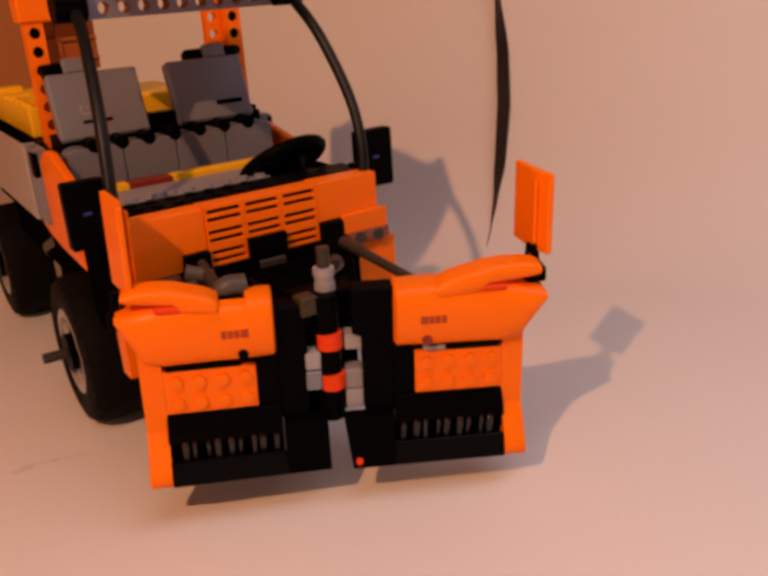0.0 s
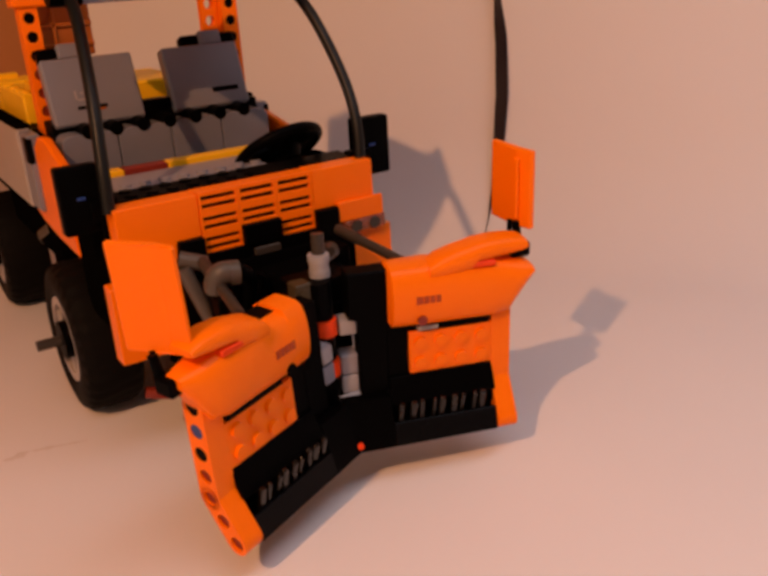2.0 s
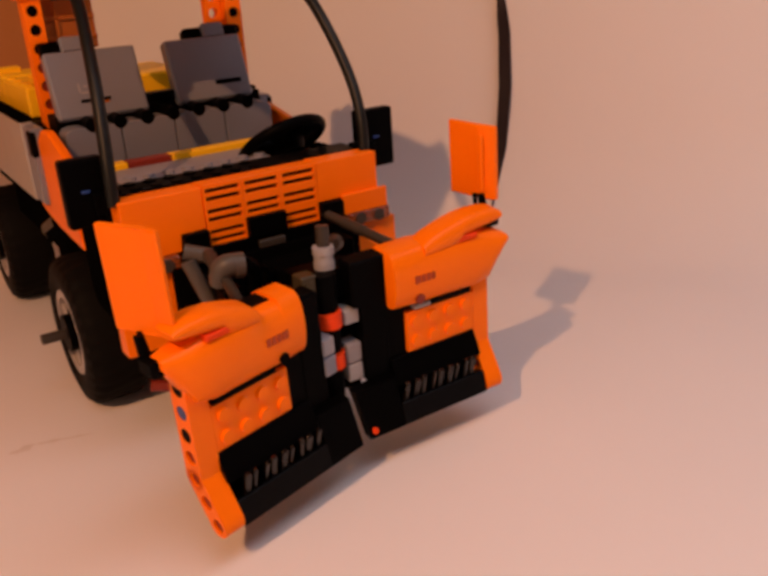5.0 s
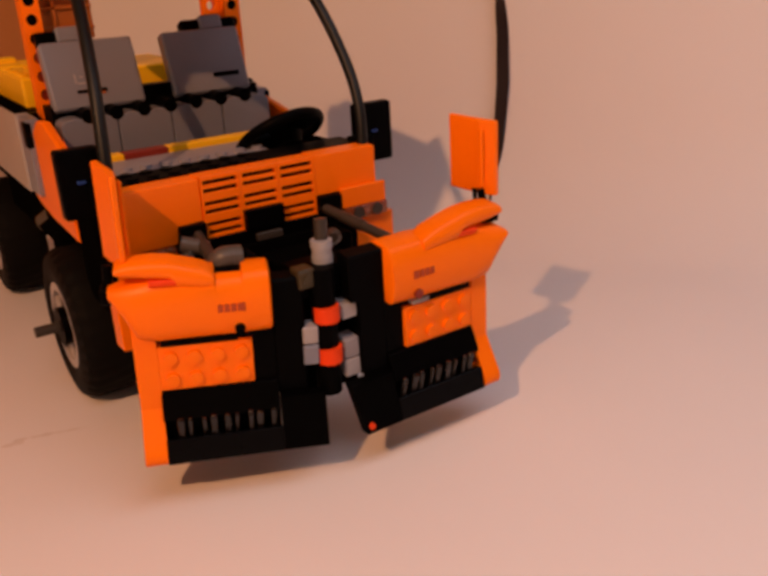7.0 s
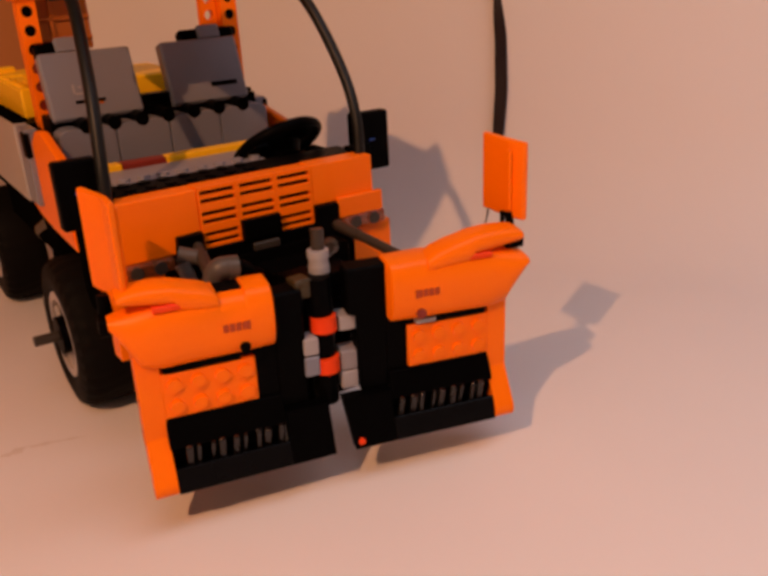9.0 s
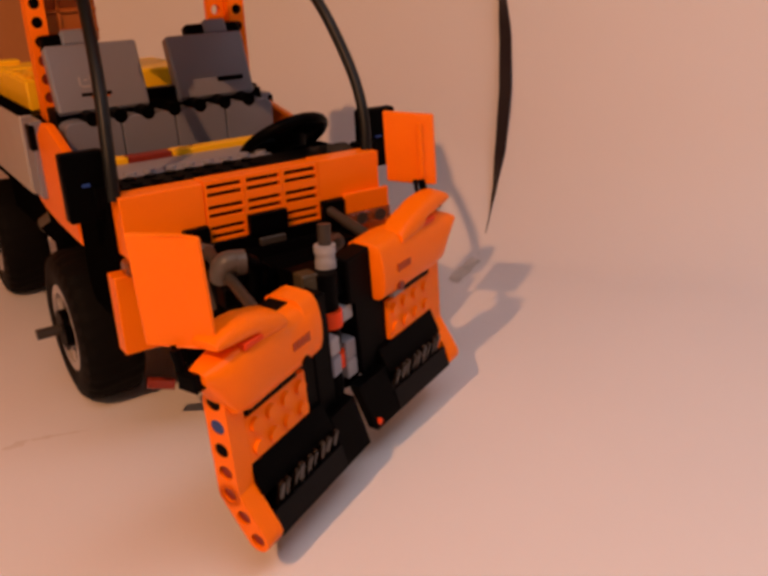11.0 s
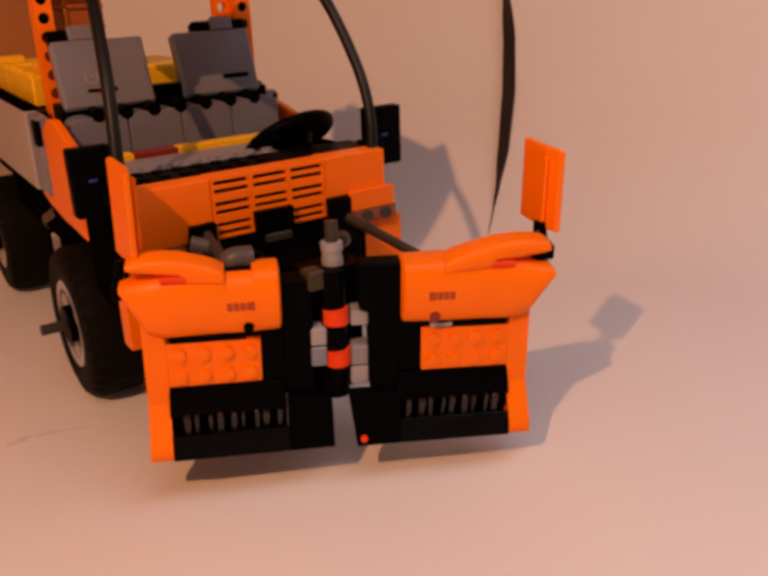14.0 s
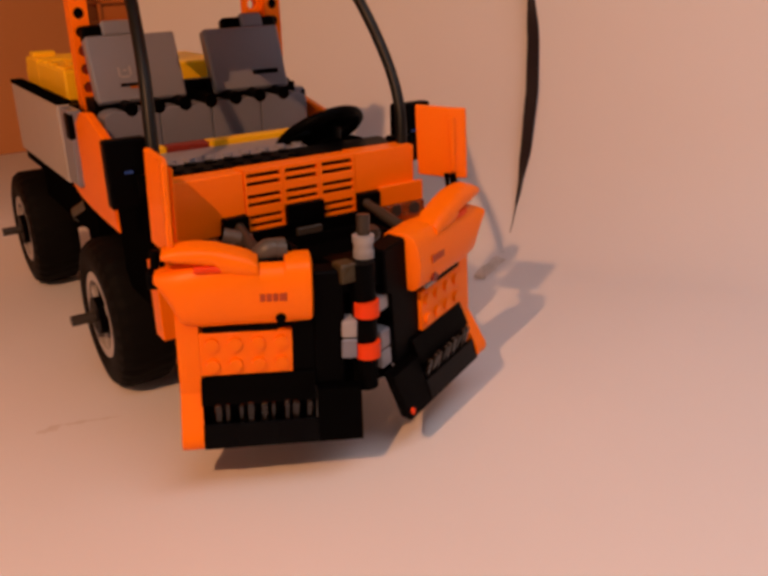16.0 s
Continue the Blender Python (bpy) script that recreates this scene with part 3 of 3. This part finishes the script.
        return loft(B(), secs)

    notch = ((30.6, 43.9, 66.6, 10), (31, 43.9, 65.3, 10), (39.6, 43.9, 65.3, 10), (40, 43.9, 67, 10)) if s < 0 else ((36, 43.9, 67, 10),)
    bm = shell(((21.5, 45.4, 65.6, 8.4), (22.2, 44.2, 66.5, 9.6), *notch, (50, 43.9, 66.8, 10.2), (60, 43.8, 66.2, 10.5), *(((66.4, 45.4, 65, 9.8), (70.6, 53, 64, 8.2), (74.6, 59.6, 62.6, 6.0)) if s < 0 else ((67, 45.2, 65, 10.6), (72, 53, 64, 10.6), (76, 59.6, 62.6, 10.6)))), 0.40, 1.0, 6.5)
    fair = part("fairing", bm, ORANGE, wing, smooth=True)
    # upper blade of the fairing, parted from it by a narrow slot at its outer half
    d = -1.9 if s < 0 else -0.9
    lead = ((40.1, 62, 66.8, 9.6), (42.4, 62, 68.8, 9.9)) if s < 0 else ((36.2, 62, 66.6, 9.6), (40, 62, 69.2, 9.9))
    tail = ((46, 62.2, 72), (52, 63, 73.6), (54, 66.0, 74.2), (60, 66.6, 74.8), (66, 67.4, 74.6), (69.6, 68.0, 74.0), (71.4, 68.8, 73.0))
    bm = shell((*lead, *((u + (0.1 * (u - 46) if s > 0 else 0), zb, zt + d, 10.0 - 0.05 * max(0, u - 54)) for u, zb, zt in tail)), 0.34, 1.6)
    part("fairing_fin", bm, ORANGE, wing, smooth=True)
    bm = B()
    bx(bm, 52, 61, 6.0, 9.7, 64.6, 66.6, 0.3)
    part("slot", bm, RED, fair, "red slot edge")
    bm = B()
    bx(bm, 30.5, 31.3, 10.05, 10.35, 53.9, 56.9, 0)
    for k in range(4):
        bx(bm, 31.3 + k * 2.2, 33.0 + k * 2.2, 10.05, 10.35, 54.1, 56.7, 0)
    part("print_bar", bm, PRINT, fair)
    bm = B()
    tube(bm, (X(32.8), -8.6, 47.4), (X(32.8), -9.9, 47.4), 1.8)
    part("pin_hole", bm, BLACK if s < 0 else DRED, fair)
    bm = B()
    bx(bm, 34, 60, 2, 5.6, 41.2, 43.6, 0.2)
    part("gap_strip", bm, BLACK, wing)
    if s > 0:
        part("gap_edge", bx(B(), 32, 40, 3, 6.2, 41.6, 43.4, 0.3), WHITE, wing, "pale plate end in the gap")
    # bent beam at the wing's outer end, holes across
    bm = B()
    across = Matrix.Rotation(radians(90), 4, "Z")
    lift_beam(bm, 5, Matrix.Translation((X(65.1), -1.2, 17.2)) @ across)
    lift_beam(bm, 3, Matrix.Translation((X(65.1), -1.2, 17.2)) @ Matrix.Rotation(radians(180 - 31), 4, "X") @ across)
    part("side_beam", bm, ORANGE, wing, smooth=True)
    # upper three are pins; recessed dark red plugs put shade into open holes
    for k, mt in enumerate((DRED, DRED, BLACK, BLUE, BLACK)):
        z = 17.2 + 8 * k
        part("beam_pin", tube(B(), (X(62), -1.2, z), (X(67.9 if k < 2 else 68.7), -1.2, z), 2.42, 14), mt, wing)
    for k in (1, 2):
        d = Vector((0, -math.sin(radians(31)), -math.cos(radians(31)))) * 8 * k + Vector((0, -1.2, 17.2))
        part("beam_pin", tube(B(), (X(62), d.y, d.z), (X(67.9), d.y, d.z), 2.42, 14), DRED, wing)
    # marker flag on a pin
    bm = B()
    low = 7 if s < 0 else 0
    bx(bm, 69.6, 77.2, -3, 4, 64 - low, 69.5 - low, 0.6)
    tube(bm, (X(75), 2, 66 - low), (X(74.6), 4, 75 - low), 1.6)
    tube(bm, (X(72.2), 4, 66 - low), (X(73), 6, 75 - low), 0.9)
    part("flag_clip", bm, BLACK, wing)
    bm = B()
    if s < 0:
        m = Matrix.Translation((X(70.8), 4.2, 84.0)) @ Matrix.Rotation(radians(26), 4, "Z")
        hh = 16.5
    else:
        m = Matrix.Translation((X(74.4), 8.6, 87.4)) @ Matrix.Rotation(radians(14.4), 4, "Z")
        hh = 14.5
    prism(bm, [(-1.2, 10.2), (1.2, 10.2), (1.2, -4.0), (1.2 + s * 2.0, -10.4), (-1.2 + s * 2.0, -10.4), (-1.2, -4.0)], "z", -hh, hh, 0.5)
    box(bm, *sorted((X(-1.1), X(-2.4))), -6.6, -4.0, -hh + 3, hh - 3, 0.5)
    bmesh.ops.transform(bm, matrix=m, verts=bm.verts)
    part("marker_flag", bm, ORANGE, wing, "flat orange marker flag with a folded edge")
    # hinge lugs
    for z0, z1, mt in (((36, 42.4, WHITE), (28, 35.4, DGREY)) if s < 0 else ((42, 47.6, WHITE), (26.5, 34, LGREY), (19, 26, WHITE))):
        bm = B()
        bx(bm, *((5.7, 11.3, -2, 4.8) if s < 0 else (3.8, 10.2, -5, 2.2)), z0, z1, 0.5)
        part("hinge_lug", bm, mt, wing)
    # the blade leans back from the hinge axis
    for o in (wing, *wing.children_recursive):
        for v in o.data.vertices:
            v.co.y -= 0.0013 + 0.1 * (HINGE_MID * MM - v.co.z)
            v.co.x += s * 0.0010
    return wing


def wing_pose(s, a):
    """Pose of a wing in the truck's space: its angle about the leaning hinge."""
    m = Matrix.Translation(Vector((*HINGE[s], HINGE_MID)) * MM) @ Matrix.Rotation(radians(HINGE_TILT), 4, "X")
    return m @ Matrix.Rotation(radians(s * a), 4, "Z") @ Matrix.Translation((0, 0, -HINGE_MID * MM))


def swing(rows, s):
    return [(t, wing_pose(s, a)) for t, a in rows]


def ram(s):
    """A ram from the mount to the wing: barrel on the mount, rod on the wing."""
    bm = B()
    tube(bm, (0, 0, 3), (0, 0, -9), 2.3)
    barrel = part("ram_barrel", bm, RAM, truck, smooth=True)
    bm = B()
    tube(bm, (0, 0, 0), (0, 0, -44), 1.95)
    tube(bm, (0, -3, 0), (0, 3, 0), 2.8)
    tube(bm, (0, 0, -44), (0, 0, -46), 2.4, 16, r2=1.2)
    rod = part("ram_rod", bm, RAM, truck, smooth=True)
    return barrel, rod


def ram_rows(rows, s):
    base = Vector((s * 29.3, -13, 67.0))
    out_a, out_b = [], []
    for t, a in rows:
        tip = wing_pose(s, a) @ (Vector((s * 38.0, 4.0, 60.5)) * MM) / MM
        out_a.append((t, look(base * MM, tip * MM)))
        out_b.append((t, look(tip * MM, base * MM)))
    return out_a, out_b


chassis()
hood()
cab()
rollbar()
bed()
wheels()
hinge()
WING_L, WING_R = plough_wing(-1), plough_wing(1)
RAM_L, RAM_R = ram(-1), ram(1)

# ---- flat cable hanging beside the truck ----
bm = B()
# centre line close to the rising paper, half width, twist
line = [((264.5, 167.5, 203), 4.0, 80), ((259.5, 159.5, 148.6), 4.0, 66), ((257.5, 152.3, 112.3), 4.2, 22), ((253.5, 147.2, 78.8), 4.2, 4), ((246.6, 143.6, 40.2), 4.0, 26), ((235.6, 136.6, 14.4), 2.7, 62), ((224, 128.6, -1.5), 1.1, 84), ((209, 117, -13.4), 0.35, 88), ((196, 107, -17.0), 0.2, 88)]
pts = []
for i in range(len(line) - 1):
    for k in range(8):
        t = k / 8
        h = t * t * (3 - 2 * t)
        p = Vector(line[i][0]).lerp(Vector(line[i + 1][0]), t)
        pts.append((p, line[i][1] * (1 - h) + line[i + 1][1] * h, line[i][2] * (1 - h) + line[i + 1][2] * h))
secs = []
for p, w, a in pts:
    d = Matrix.Rotation(radians(a - 34), 3, "Z") @ Vector((1, 0, 0))
    nrm = Vector((-d.y, d.x, 0)) * 0.7 * min(1.0, w / 2.2)
    secs.append([p - d * w - nrm, p + d * w - nrm, p + d * w + nrm, p - d * w + nrm])
tagged(part("flat_cable", loft(B(), secs), CABLE, None, smooth=True), "dark brown flat ribbon cable hanging down to the paper", "cable")

# crumpled clear tape at the cable's end
rng = random.Random(7)
bm = B()
for k in range(3):
    row = []
    for i in range(7):
        p = Vector((158 + 5.5 * i, 84 + 3.2 * i, GROUND + 0.4)) + Vector((-0.5, 0.86, 0)) * (k - 1) * 3.4
        row.append(bm.verts.new(p + Vector((rng.uniform(-1.2, 1.2), rng.uniform(-1.2, 1.2), 2.6 * rng.random() * (k != 0)))))
    if k:
        for i in range(6):
            bm.faces.new((prev[i], prev[i + 1], row[i + 1], row[i]))
    prev = row
made = bmesh.ops.extrude_face_region(bm, geom=bm.faces[:])
bmesh.ops.translate(bm, vec=(0, 0, 0.25), verts=[v for v in made["geom"] if isinstance(v, bmesh.types.BMVert)])
tagged(part("tape_scrap", bm, TAPE), "crumpled scrap of clear tape lying on the paper", "tape")


def motions():
    walk(WING_L, swing(WING_LEFT, -1))
    walk(WING_R, swing(WING_RIGHT, 1))
    for (barrel, rod), rows, s in ((RAM_L, WING_LEFT, -1), (RAM_R, WING_RIGHT, 1)):
        a, b = ram_rows(rows, s)
        walk(barrel, a)
        walk(rod, b)


motions()
